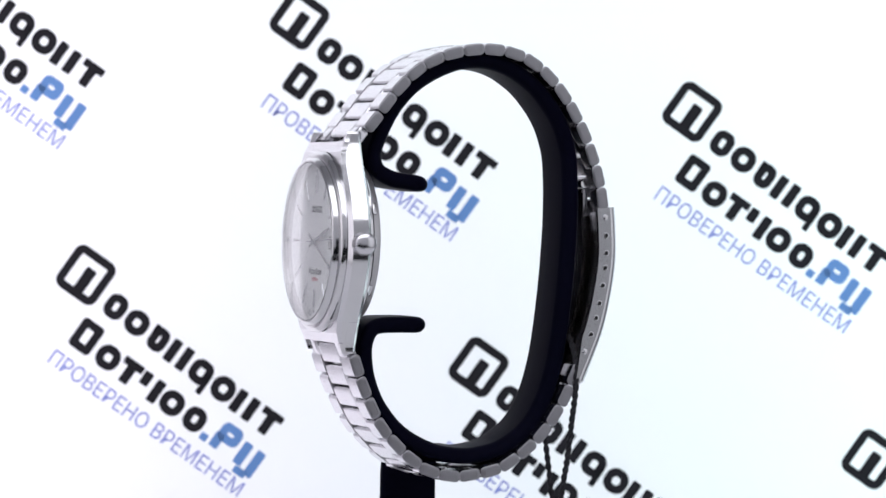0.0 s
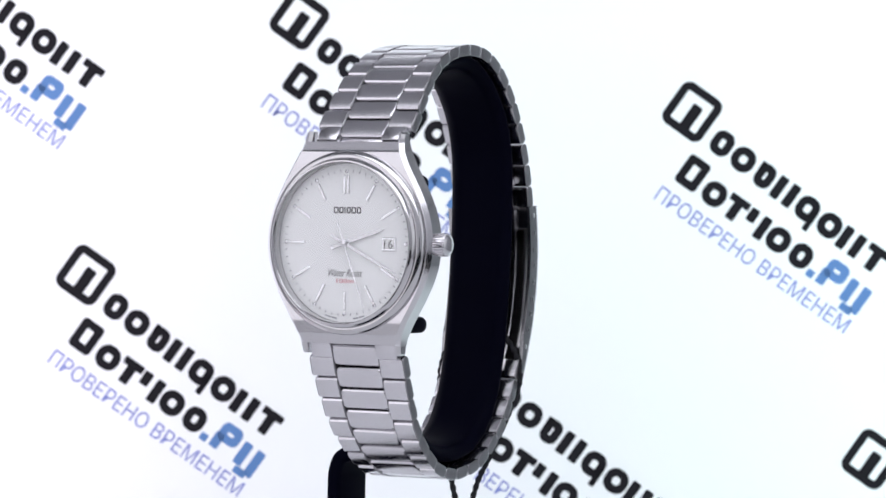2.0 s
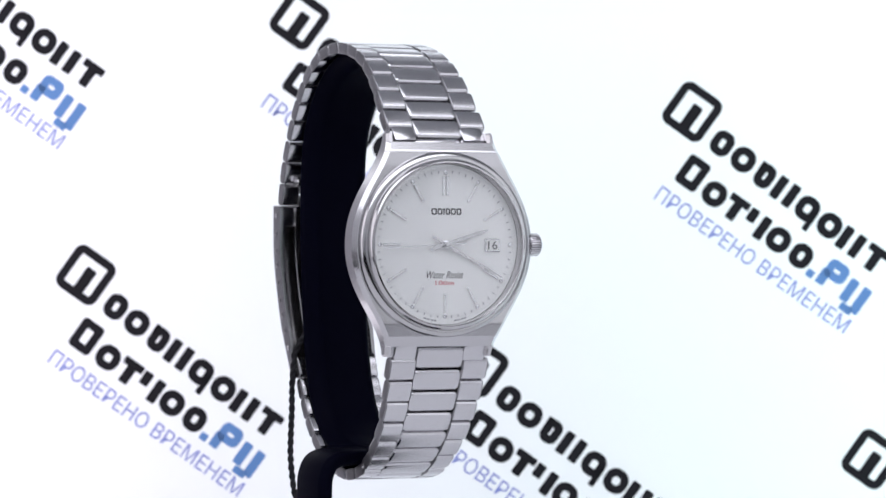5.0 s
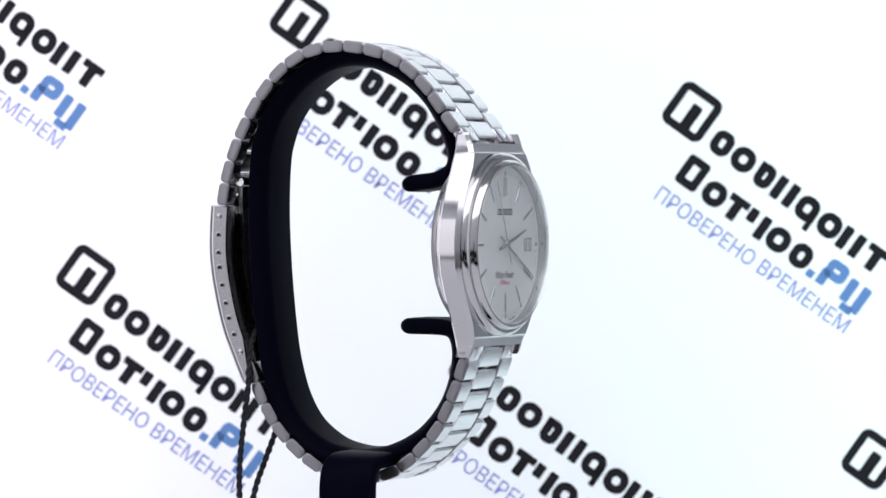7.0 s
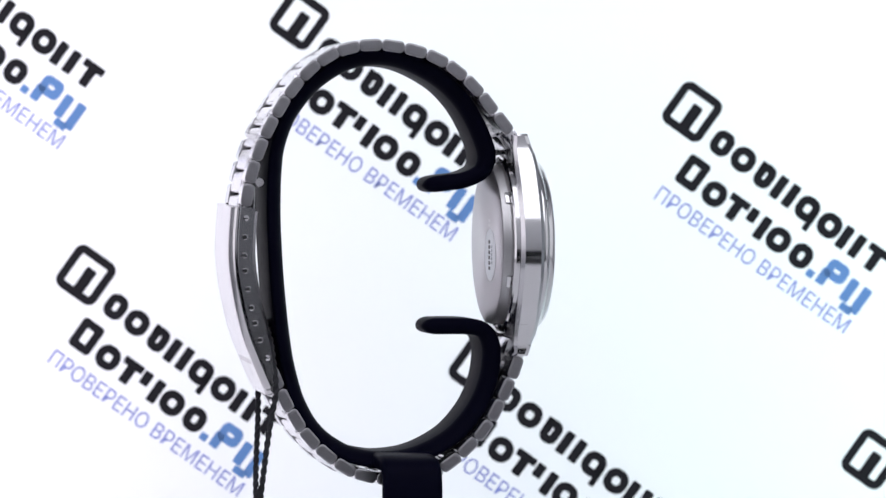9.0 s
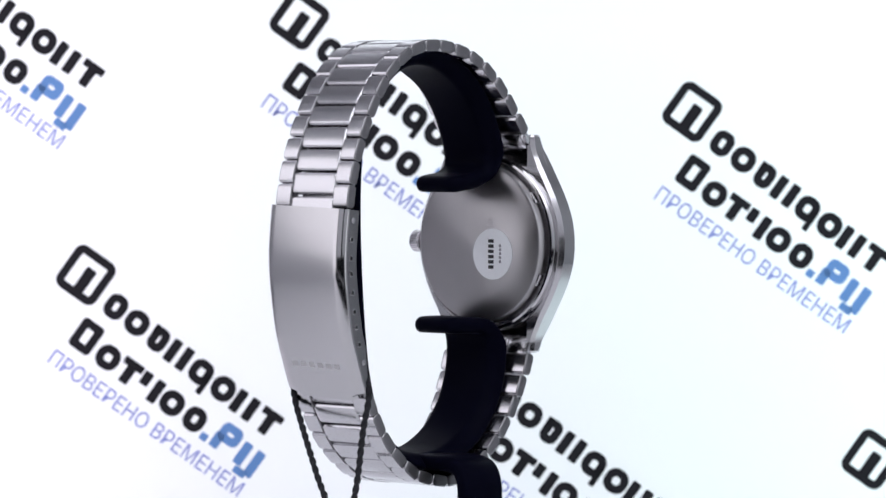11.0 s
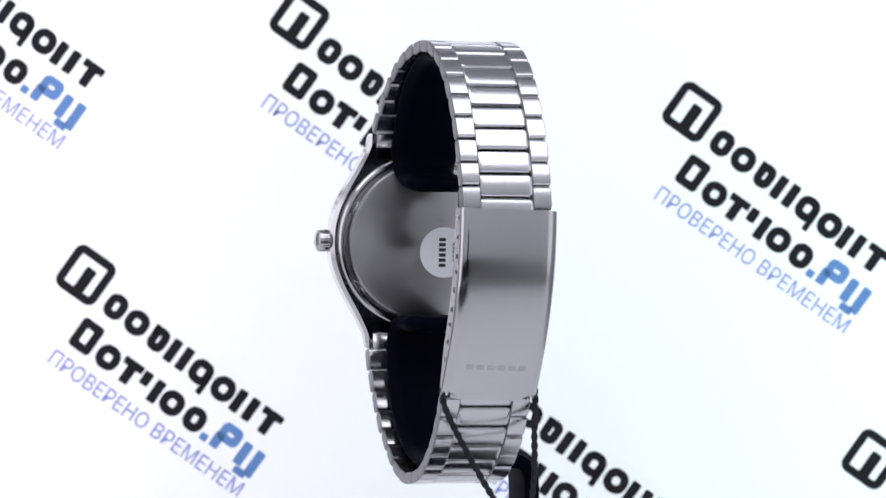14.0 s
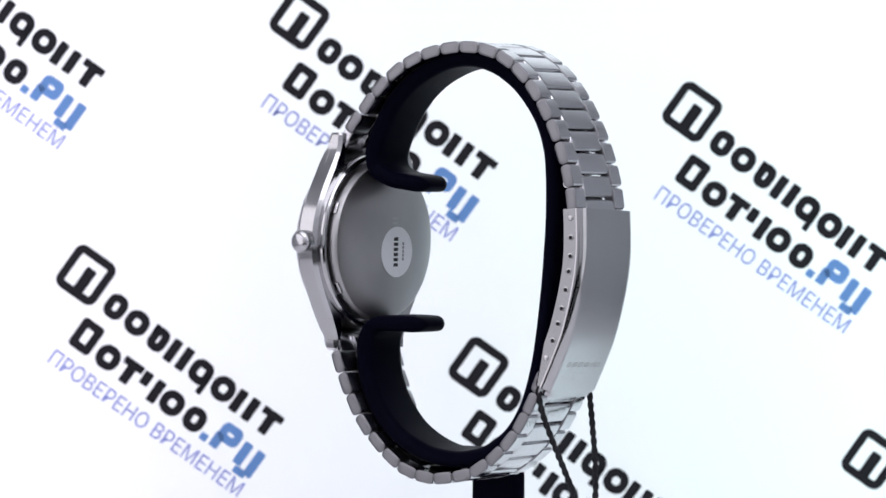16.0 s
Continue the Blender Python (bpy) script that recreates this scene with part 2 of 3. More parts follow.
def banner():
    root = thing("printed_banner", "white banner printed with repeated dark and blue lettering", "banner",
                 Matrix.Translation((0, 0, H)) @ (pose(0, 0, 0, LEAN) @ pose(0, 0, 0, 0, TILT)).inverted() @ mm(4.12, 200, -0.76))
    part("sheet", box(370, 0.6, 330, 0, (0, 0.3, 20)), paper, root)

    def ink(name, outlines, mat, parent, label=""):
        """Flat print: outer outline with an optional hole, in print units."""
        bm = bmesh.new()
        for outer, inner in outlines:
            o = [bm.verts.new((a * PX, -0.05, -b * PX)) for a, b in outer]
            if inner:
                i = [bm.verts.new((a * PX, -0.05, -b * PX)) for a, b in inner]
                n = len(o)
                for k in range(n):
                    bm.faces.new((o[k], o[(k + 1) % n], i[(k + 1) % n], i[k]))
            else:
                bm.faces.new(o)
        return part(name, bm, mat, parent, label)

    def ring(a, b, w, h, t, r):
        n = 5
        return ([(a + p, b + q) for p, q in rounded(w, h, r, n)], [(a + p, b + q) for p, q in rounded(w - 2 * t, h - 2 * t, max(1.5, r - t), n)])

    def bar(a, b, w, h):
        return ([(a + p, b + q) for p, q in rounded(w, h, min(w, h) * 0.15, 2)], None)

    def group(gx, gy):
        at = mm((gx - 784) * PX, -0.02, (441 - gy) * PX, 0, SLOPE, 0)
        mark = ink("printed_mark", [ring(0, 0, 84, 88, 15, 17), bar(4, 8, 20, 46)], ink_black, root, "dark rounded square mark with an upright bar")
        mark.matrix_local = at
        # first line: eight plain shapes
        shapes = [[ring(76, 27, 39, 46, 15, 17)], [ring(123, 27, 44, 45, 15, 20)], [bar(158, 14, 9, 18), ring(171, 27, 34, 45, 15, 15)],
                  [bar(203, 27, 17, 44), bar(229, 27, 17, 44)], [ring(266, 27, 42, 45, 15, 18), bar(282, 42, 11, 40)],
                  [ring(315, 27, 44, 45, 15, 20)], [bar(349, 27, 17, 44), bar(376, 27, 17, 44)], [bar(414, 10, 42, 14), bar(414, 32, 17, 34)]]
        for k, s in enumerate(shapes):
            ink("print_block", s, ink_black, root).matrix_local = at @ mm(0, 0, (12 - 1.6 * k) * PX)
        shapes = [[ring(64, 88, 44, 58, 15, 8)], [ring(117, 96, 44, 45, 15, 20)], [bar(162, 80, 40, 14), bar(162, 101, 17, 34)],
                  [bar(194, 87, 17, 26), bar(221, 96, 17, 44)], [ring(256, 96, 44, 45, 15, 20)], [ring(305, 96, 40, 45, 15, 18)]]
        for s in shapes:
            ink("print_block", s, ink_black, root).matrix_local = at
        for s in ([bar(336, 112, 14, 14)], [ring(373, 82, 42, 36, 15, 12), bar(358, 103, 17, 30)], [bar(410, 96, 17, 44), bar(437, 100, 17, 52), bar(423, 126, 24, 14)]):
            ink("print_block", s, ink_blue, root, "blue printed block").matrix_local = at
        for data in letters:
            part("slogan_letter", data, ink_lilac, root, "thin lilac printed capital").matrix_local = at @ mm(239 * PX, -0.05, -151 * PX)

    bm = text_mesh("ПРОВЕРЕНО ВРЕМЕНЕМ", 10)
    bmesh.ops.rotate(bm, cent=(0, 0, 0), matrix=Matrix.Rotation(radians(90), 3, "X"), verts=bm.verts)
    xs = [v.co.x for v in bm.verts]
    zs = [v.co.z for v in bm.verts]
    cx, cz = (max(xs) + min(xs)) / 2, (max(zs) + min(zs)) / 2
    for v in bm.verts:
        v.co.x = (v.co.x - cx) * 412 * PX / (max(xs) - min(xs))
        v.co.z = (v.co.z - cz) * 29 * PX / (max(zs) - min(zs))
        v.co.y *= 0.3
    letters = [mesh_of("slogan_letter", b, ink_lilac) for b in islands(bm)]
    for i, j in ((-1, 0), (0, 0), (1, 0), (0, 1), (1, 1), (2, 1)):
        group(530 + 695 * i - 378 * j, 35 + 163 * i + 452 * j)
    return root


banner()


# ---- the wristwatch ----
CX, CZ = -4.25, 0.2         # middle of the dial, seen from the turning axis
HUB = Matrix.Translation((0, 0, H))
HEAD = mm(CX, 0, CZ, -0.83)    # the watch head leans back a little
FRONT_Y, BACK_Y = -19.2, -14.75

watch = thing("wristwatch", "silver steel wristwatch, pale dial, link bracelet closed round black cuff", "wristwatch", HUB)


def curve_at(table, s):
    for (a, p), (b, q) in zip(table, table[1:]):
        if s <= b:
            f = (s - a) / (b - a)
            return p + (q - p) * f
    return table[-1][1]


FLANK = [(p[0], p[1]) for p in spline([(-2, 18.25), (0, 18.35), (2, 18.25), (4.5, 17.8), (7.5, 16.75), (10.5, 15.25), (13.5, 13.5), (16, 12.15), (17.8, 11.35), (19.4, 10.98), (20.9, 10.85)], 0.2)]


def half_width(z):
    return curve_at(FLANK, abs(z))


def case_section(z, x0, x1, recess=True):
    a = abs(z)
    yf = FRONT_Y + curve_at([(0, 0), (14.5, 0), (17.0, 0.35), (17.3, 0.55), (20.8, 1.75)], a)
    yb = BACK_Y - (2.3 if recess and a > 14.8 else 0)
    c = min(0.8, (x1 - x0) * 0.3)
    k = 0.04 if recess and a > 14.8 else 0.8
    return [(x0, yb - k * 0.85, z), (x0, yf + 0.75, z), (x0 + c, yf, z), (x1 - c, yf, z), (x1, yf + 0.75, z), (x1, yb - k * 0.85, z), (x1 - k, yb, z), (x0 + k, yb, z)]


def polish_flanks(ob):
    """Mirror finish on the faces that look sideways."""
    ob.data.materials.append(polished)
    for f in ob.data.polygons:
        if abs(f.normal.x) > 0.75:
            f.material_index = 1


def build_case():
    zs = sorted(set([-18.9 + 37.8 * i / 84 for i in range(85)] + [-17.3, -17.0, 17.0, 17.3, -14.81, -14.79, 14.79, 14.81]))
    body = part("case", loft([case_section(z, -half_width(z), half_width(z)) for z in zs]), case_steel, watch, "brushed steel barrel-shaped case", HEAD, 22)
    polish_flanks(body)
    for sx in (-1, 1):
        for sz in (-1, 1):
            rings = []
            for k in range(6):
                z = 18.85 + (20.8 - 18.85) * k / 5
                w = half_width(z) - (0.25 if k == 5 else 0)
                a, b = (9.55, w) if sx > 0 else (-w, -9.55)
                rings.append(case_section(sz * z, a, b, False))
            polish_flanks(part("lug", loft(rings), case_steel, body, "", None, 22))
            rings = []
            for k in range(7):
                z = 14.82 + (18.84 - 14.82) * k / 6
                w = half_width(z) - 0.02
                y1, y0 = BACK_Y - 2.32, BACK_Y - 0.03
                rings.append([(sx * 9.6, y0, sz * z), (sx * 9.6, y1, sz * z), (sx * w, y1, sz * z), (sx * w, y0 - 0.6, sz * z), (sx * (w - 0.7), y0, sz * z)])
            part("lug_root", loft(rings), polished, body, "", None, 22)
    # bezel: two polished steps round the crystal
    prof = [(17.2, -0.1), (17.2, 0.25), (17.1, 0.65), (16.9, 0.95), (16.6, 1.18), (16.2, 1.32), (15.95, 1.3), (15.88, 1.5), (15.78, 1.9), (15.6, 2.2), (15.38, 2.4), (15.12, 2.45), (14.98, 2.3), (14.92, 1.4), (14.86, 0.1)]
    part("bezel", lathe(prof, 128), polished, watch, "polished double-stepped bezel ring", HEAD @ mm(0, FRONT_Y, 0), 30)
    # crystal
    prof = [(0.02, 1.75), (14.88, 1.75), (14.94, 2.2), (14.8, 2.5)] + [(14.8 * math.cos(radians(a)), 2.5 + 0.85 * math.sin(radians(a))) for a in range(8, 90, 8)] + [(0.02, 3.35)]
    g = part("crystal", lathe(prof, 96, True), glass, watch, "slightly domed clear crystal", HEAD @ mm(0, FRONT_Y, 0), 30)
    g.visible_shadow = False


build_case()


def build_dial():
    dial = part("dial", lathe([(0.02, 0.85), (14.8, 0.85), (14.8, 0.5), (0.02, 0.5)], 96, True), dial_mat, watch, "silvery white sunray dial", HEAD @ mm(0, FRONT_Y + 0.35, 0))
    top = -0.85
    dark = bmesh.new()
    # minute track
    for k in range(60):
        if k % 5:
            m = Matrix.Rotation(radians(6 * k), 4, "Y") @ Matrix.Translation((0, top - 0.02, 13.45))
            bmesh.ops.create_cube(dark, size=1, matrix=m @ Matrix.Diagonal((0.15, 0.03, 0.5, 1)))
    tagged(part("minute_track", dark, grey_print, dial), kind="stuff")
    for k in range(12):
        turn = Matrix.Rotation(radians(30 * k), 4, "Y")
        if k == 3:
            dot = lathe([(0.3, 0), (0.38, 0.1), (0.3, 0.18), (0.05, 0.18)], 16, True)
            part("hour_dot", dot, marker_steel, dial, "", turn @ mm(0, top, 13.3))
            continue
        # a flat applied bar with bevelled edges, a pair of them at twelve, and a small ringed dot at its outer end
        for side in ((-0.42, 0.42) if k == 0 else (0,)):
            half = 0.24
            rings = [[(-half, 0, z), (-half, -0.16, z), (-half + 0.06, -0.16 - lift, z), (half - 0.06, -0.16 - lift, z), (half, -0.16, z), (half, 0, z)] for z, lift in ((-1.75, 0.02), (-1.66, 0.1), (1.66, 0.1), (1.75, 0.02))]
            part("hour_marker", loft(rings), marker_steel, dial, "", turn @ mm(side, top, 10.85), 15)
        dot = lathe([(0.26, 0), (0.4, 0.06), (0.38, 0.2), (0.26, 0.24), (0.2, 0.1), (0.05, 0.1)], 16, True)
        part("hour_dot", dot, marker_steel, dial, "", turn @ mm(0, top, 13.3))

    def hand(name, angle, length, tail, w, lift, mat, label):
        rings = [[(-p * w / 2, lift, s), (-p * w / 2 + 0.04, lift - 0.1, s), (p * w / 2 - 0.04, lift - 0.1, s), (p * w / 2, lift, s), (0, lift + 0.06, s)]
                 for s, p in ((-tail, 0.8), (-tail + 0.2, 0.95), (0, 1), (length * 0.8, 0.85), (length, 0.35))]
        return part(name, loft(rings), mat, dial, label, pose(0, 0, 0, 0, angle, 0), 20)

    hand("hour_hand", 72.5, 9.0, 3.2, 0.72, top - 0.35, hand_steel, "slim steel hour hand")
    minutes = hand("minute_hand", 117.0, 12.9, 3.2, 0.55, top - 0.55, hand_steel, "slim steel minute hand")
    seconds = hand("second_hand", 216, 12.6, 3.9, 0.3, top - 0.72, marker_steel, "long thin polished second hand")
    part("hand_hub", lathe([(0.75, 0), (0.75, 0.8), (0.5, 0.92), (0.05, 0.92)], 24, True), marker_steel, dial, "", mm(0, top, 0))
    # date window
    frame_bm = box(3.1, 0.26, 2.5, 0.1, (0, -0.13, 0), 1)
    part("date_frame", frame_bm, marker_steel, dial, "polished date window frame", mm(9.65, top, -0.1))
    part("date_disc", box(2.35, 0.06, 1.85, 0, (0, -0.29, 0)), date_white, dial, "white date disc showing 16", mm(9.65, top, -0.1))

    def words(name, text, width, height, x, z, mat, parent_y, shear=0.0):
        bm = text_mesh(text, 2, shear)
        bmesh.ops.rotate(bm, cent=(0, 0, 0), matrix=Matrix.Rotation(radians(90), 3, "X"), verts=bm.verts)
        xs = [v.co.x for v in bm.verts]
        zs = [v.co.z for v in bm.verts]
        for v in bm.verts:
            v.co.x = (v.co.x - (max(xs) + min(xs)) / 2) * width / (max(xs) - min(xs))
            v.co.z = (v.co.z - (max(zs) + min(zs)) / 2) * height / (max(zs) - min(zs))
        part(name, bm, mat, dial, "", mm(x, parent_y, z))

    words("date_number", "16", 1.9, 1.55, 9.65, -0.1, dark_print, top - 0.345)
    words("printed_words", "Water Resist", 7.5, 1.35, 0.05, -5.6, dark_print, top - 0.03, 0.35)
    words("printed_depth", "100m", 3.8, 0.8, 0, -7.1, red_print, top - 0.03)
    # the tiny line of print along the rim on both sides of six, left as bars
    for a in (-17, -14.5, -11.5, -9, 8, 10.5, 13.5, 16.5):
        part("print_block", box(0.5, 0.02, 0.3, 0), grey_print, dial, "", pose(0, 0, 0, 0, 180 + a, 0) @ mm(0, top - 0.02, 14.2))
    for k, w in enumerate((1.15, 1.0, 0.5, 0.9, 1.1, 1.0)):
        x = -2.55 + sum((1.15, 1.0, 0.5, 0.9, 1.1, 1.0)[:k]) + 0.1 * k - 0.3 + w / 2
        r = rounded(w, 1.25, 0.3, 3)
        inner = rounded(max(0.12, w - 0.6), 0.7, 0.05 if w < 0.7 else 0.15, 3)
        bm = bmesh.new()
        o = [bm.verts.new((a, -0.03, b)) for a, b in r]
        i = [bm.verts.new((a, -0.03, b)) for a, b in inner]
        for q in range(len(o)):
            bm.faces.new((o[q], o[(q + 1) % len(o)], i[(q + 1) % len(o)], i[q]))
        part("print_block", bm, dark_print, dial, "", mm(x, top, 6.1))
    return minutes, seconds


minute_hand, second_hand = build_dial()


def build_crown():
    n = 112
    def ring(x, r, flute):
        return [(x, (r - (flute if k % 4 == 0 else 0)) * math.cos(2 * math.pi * k / n), (r - (flute if k % 4 == 0 else 0)) * math.sin(2 * math.pi * k / n)) for k in range(n)]
    rings = [ring(-0.6, 1.3, 0), ring(0.15, 1.3, 0), ring(0.2, 2.0, 0.1), ring(0.35, 2.15, 0.22), ring(2.2, 2.15, 0.22), ring(2.4, 2.0, 0.1), ring(2.6, 1.75, 0), ring(2.85, 1.2, 0), ring(2.95, 0.1, 0)]
    part("crown", loft(rings), case_steel, watch, "fluted steel winding crown", HEAD @ mm(18.1, -16.7, 0), 40)


build_crown()


def build_back():
    back = part("case_back", lathe([(15.35, -0.6), (15.3, 0.6), (15.2, 1.9), (15.0, 2.35), (14.6, 2.52), (0.05, 2.6)], 96, True), sunray, watch,
                "round brushed steel case back", HEAD @ mm(0, BACK_Y + 0.4, 0, 0, 0, 180))
    part("back_ring", lathe([(17.0, -0.6), (16.9, 0.3), (16.6, 0.62), (16.2, 0.7), (16.02, 0.45), (15.98, -0.3)], 96), polished, watch, "polished ring round the case back", HEAD @ mm(0, BACK_Y + 0.4, 0, 0, 0, 180))
    for a in (55, 116, 175, 235, 295, 355):
        part("case_notch", box(2.4, 1.3, 1.2, 0.2), polished, back, "polished opener notch", pose(0, 0, 0, 0, a, 0) @ mm(0, -0.98, 15.0))
        part("notch_slot", box(1.9, 0.5, 0.4, 0.1), hole_black, back, "dark slot of the opener notch", pose(0, 0, 0, 0, a, 0) @ mm(0, -1.45, 14.95))
    disc = part("sticker", lathe([(4.9, 2.6), (4.9, 2.68), (0.05, 2.68)], 48, True), sticker_white, back, "round white paper sticker with printed code", mm(3.6, 0, -2.0))
    for k in range(6):
        part("print_block", box(1.35, 0.03, 0.66, 0), dark_print, disc, "", mm(-0.4, -2.7, -2.5 + 1.0 * k, 0, 0, 0))
    for k in range(5):
        part("print_block", box(0.5, 0.03, 0.55, 0), grey_print, disc, "", mm(1.9, -2.7, -1.4 + 0.75 * k, 0, 0, 0))
    for k in range(4):
        part("engraved_mark", box(0.9, 0.02, 0.5, 0), engraved, back, "", mm(2.5 + 0.8 * (k % 2), -2.61, 3.6 + 0.9 * (k // 2)))


build_back()

# ---- bracelet ----
UPPER = spline([(-14.8, 21.7), (-11.6, 25.7), (-8.6, 29.4), (-5.4, 32.6), (-1.9, 35.1), (2.0, 36.9), (6.3, 38.0), (10.8, 38.5), (15.3, 38.2), (19.6, 37.0), (23.4, 34.8), (26.5, 32.0),
                (29.3, 28.5), (31.8, 24.5), (33.8, 20.4), (35.4, 16.2), (36.6, 11.9), (37.4, 7.0), (37.7, 4.0)], 0.1)
LOWER = spline([(-17.0, -20.5), (-15.4, -25.0), (-13.4, -29.7), (-10.5, -34.8), (-7.7, -38.0), (-4.9, -40.6), (-1.8, -42.8), (0.9, -44.0), (5.3, -44.9), (10.0, -44.6), (15.2, -43.4), (19.1, -41.2), (22.5, -38.5),
                (25.4, -35.4), (27.7, -32.0), (29.5, -28.8), (31.2, -25.0)], 0.1)
BX = -4.35         # middle of the bracelet


def link_mesh(name, mat, thick, length, groove):
    """A unit-wide link along x with a rounded section; its outer face lies at z = 0."""
    sec = rounded(length, thick, min(thick, length) * 0.36, 3)
    rings = []
    e = 0.045
    for x, s in ((-0.5, 0.92), (-0.5 + e * 0.3, 0.97), (-0.5 + e, 1.0), (-0.5 + 1.6 * e, 1.0), (0.5 - 1.6 * e, 1.0), (0.5 - e, 1.0), (0.5 - e * 0.3, 0.97), (0.5, 0.92)):
        rings.append([(x, a * s, b * s - thick / 2) for a, b in sec])
    if groove:
        def cap(x, p, q):
            return [(x, a * p, b * q - thick / 2) for a, b in sec]
        rings = [cap(-0.499, 0.62, 0.5), cap(-0.487, 0.63, 0.51), cap(-0.487, 0.68, 0.57), cap(-0.5, 0.69, 0.58)] + rings
        rings += [cap(0.5, 0.69, 0.58), cap(0.487, 0.68, 0.57), cap(0.487, 0.63, 0.51), cap(0.499, 0.62, 0.5)]
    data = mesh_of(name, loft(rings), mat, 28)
    data.materials.append(shaded_end_steel)
    # sideways link faces take the darkened steel
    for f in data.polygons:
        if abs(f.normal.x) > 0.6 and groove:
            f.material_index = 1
    return data


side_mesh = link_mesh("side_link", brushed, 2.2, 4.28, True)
centre_mesh = link_mesh("centre_link", brushed, 1.95, 4.15, False)


def bracelet(path, sign, pitch, start, drift):
    """Side links row by row, with centre links half a row further on; drift is the sideways slip at the clasp."""
    total = 0.1 * (len(path) - 1)
    rows = int((total - start) / pitch)
    for i in range(-1, rows + 1):
        for half, kind in ((0, "side"), (0.5, "centre")):
            s = start + (i + half) * pitch
            if s < -1:
                continue
            s = max(s, 0)
            k = int(s / total * (len(path) - 1))
            if k >= len(path) - 2:
                continue
            p, q = path[k], path[min(k + 3, len(path) - 1)]
            t = (q - p).normalized()
            n = Vector((-t[1], t[0])) * sign
            rot = Matrix(((1, 0, 0), (0, t[0], n[0]), (0, t[1], n[1]))).to_4x4()
            if rot.determinant() < 0:
                rot = Matrix(((-1, 0, 0), (0, t[0], n[0]), (0, t[1], n[1]))).to_4x4()
            wide = curve_at([(0, 20.8), (8, 19.7), (20, 18.0), (30, 17.1), (200, 17.1)], s)
            mid = curve_at([(0, 9.5), (30, 9.7), (60, 9.9), (200, 9.9)], s)
            jitter = pose(0, 0, 0, random.uniform(-0.8, 0.8), random.uniform(-0.4, 0.4), random.uniform(-0.4, 0.4))
            m0 = pose(0, 0, 0, 0, 0, TWIST) @ Matrix.Translation(((BX + drift * s / total) * MM, p[0] * MM, p[1] * MM)) @ rot
            if kind == "centre":
                part("centre_link", centre_mesh, brushed, watch, "", m0 @ jitter @ Matrix.Translation((0, 0, -0.1 * MM)) @ Matrix.Diagonal((mid, 1, 1, 1)))
            else:
                w = (wide - mid) / 2 - 0.12
                for sx in (-1, 1):
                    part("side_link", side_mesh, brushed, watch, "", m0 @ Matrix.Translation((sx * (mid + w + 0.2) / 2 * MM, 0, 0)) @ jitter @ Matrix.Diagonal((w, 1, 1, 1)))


bracelet(UPPER, 1, 4.5, 2.9, 0.0)
bracelet(LOWER, -1, 4.5, 2.6, 1.1)
# the end pieces between the lugs: two sides and a middle
for y, z, tip in ((-14.6, 20.4, -38.6), (-16.3, -19.3, 19.6)):
    at = pose(0, 0, 0, 0, 0, TWIST * 0.5) @ mm(CX, y, z, tip)
    for sx in (-1, 1):
        part("end_link", box(4.5, 2.2, 3.3, 0.35, (sx * 7.1, 0, 0)), brushed, watch, "", at)
    part("end_link", box(9.5, 1.4, 3.3, 0.3, (0, 0.9, 0)), brushed, watch, "", at)


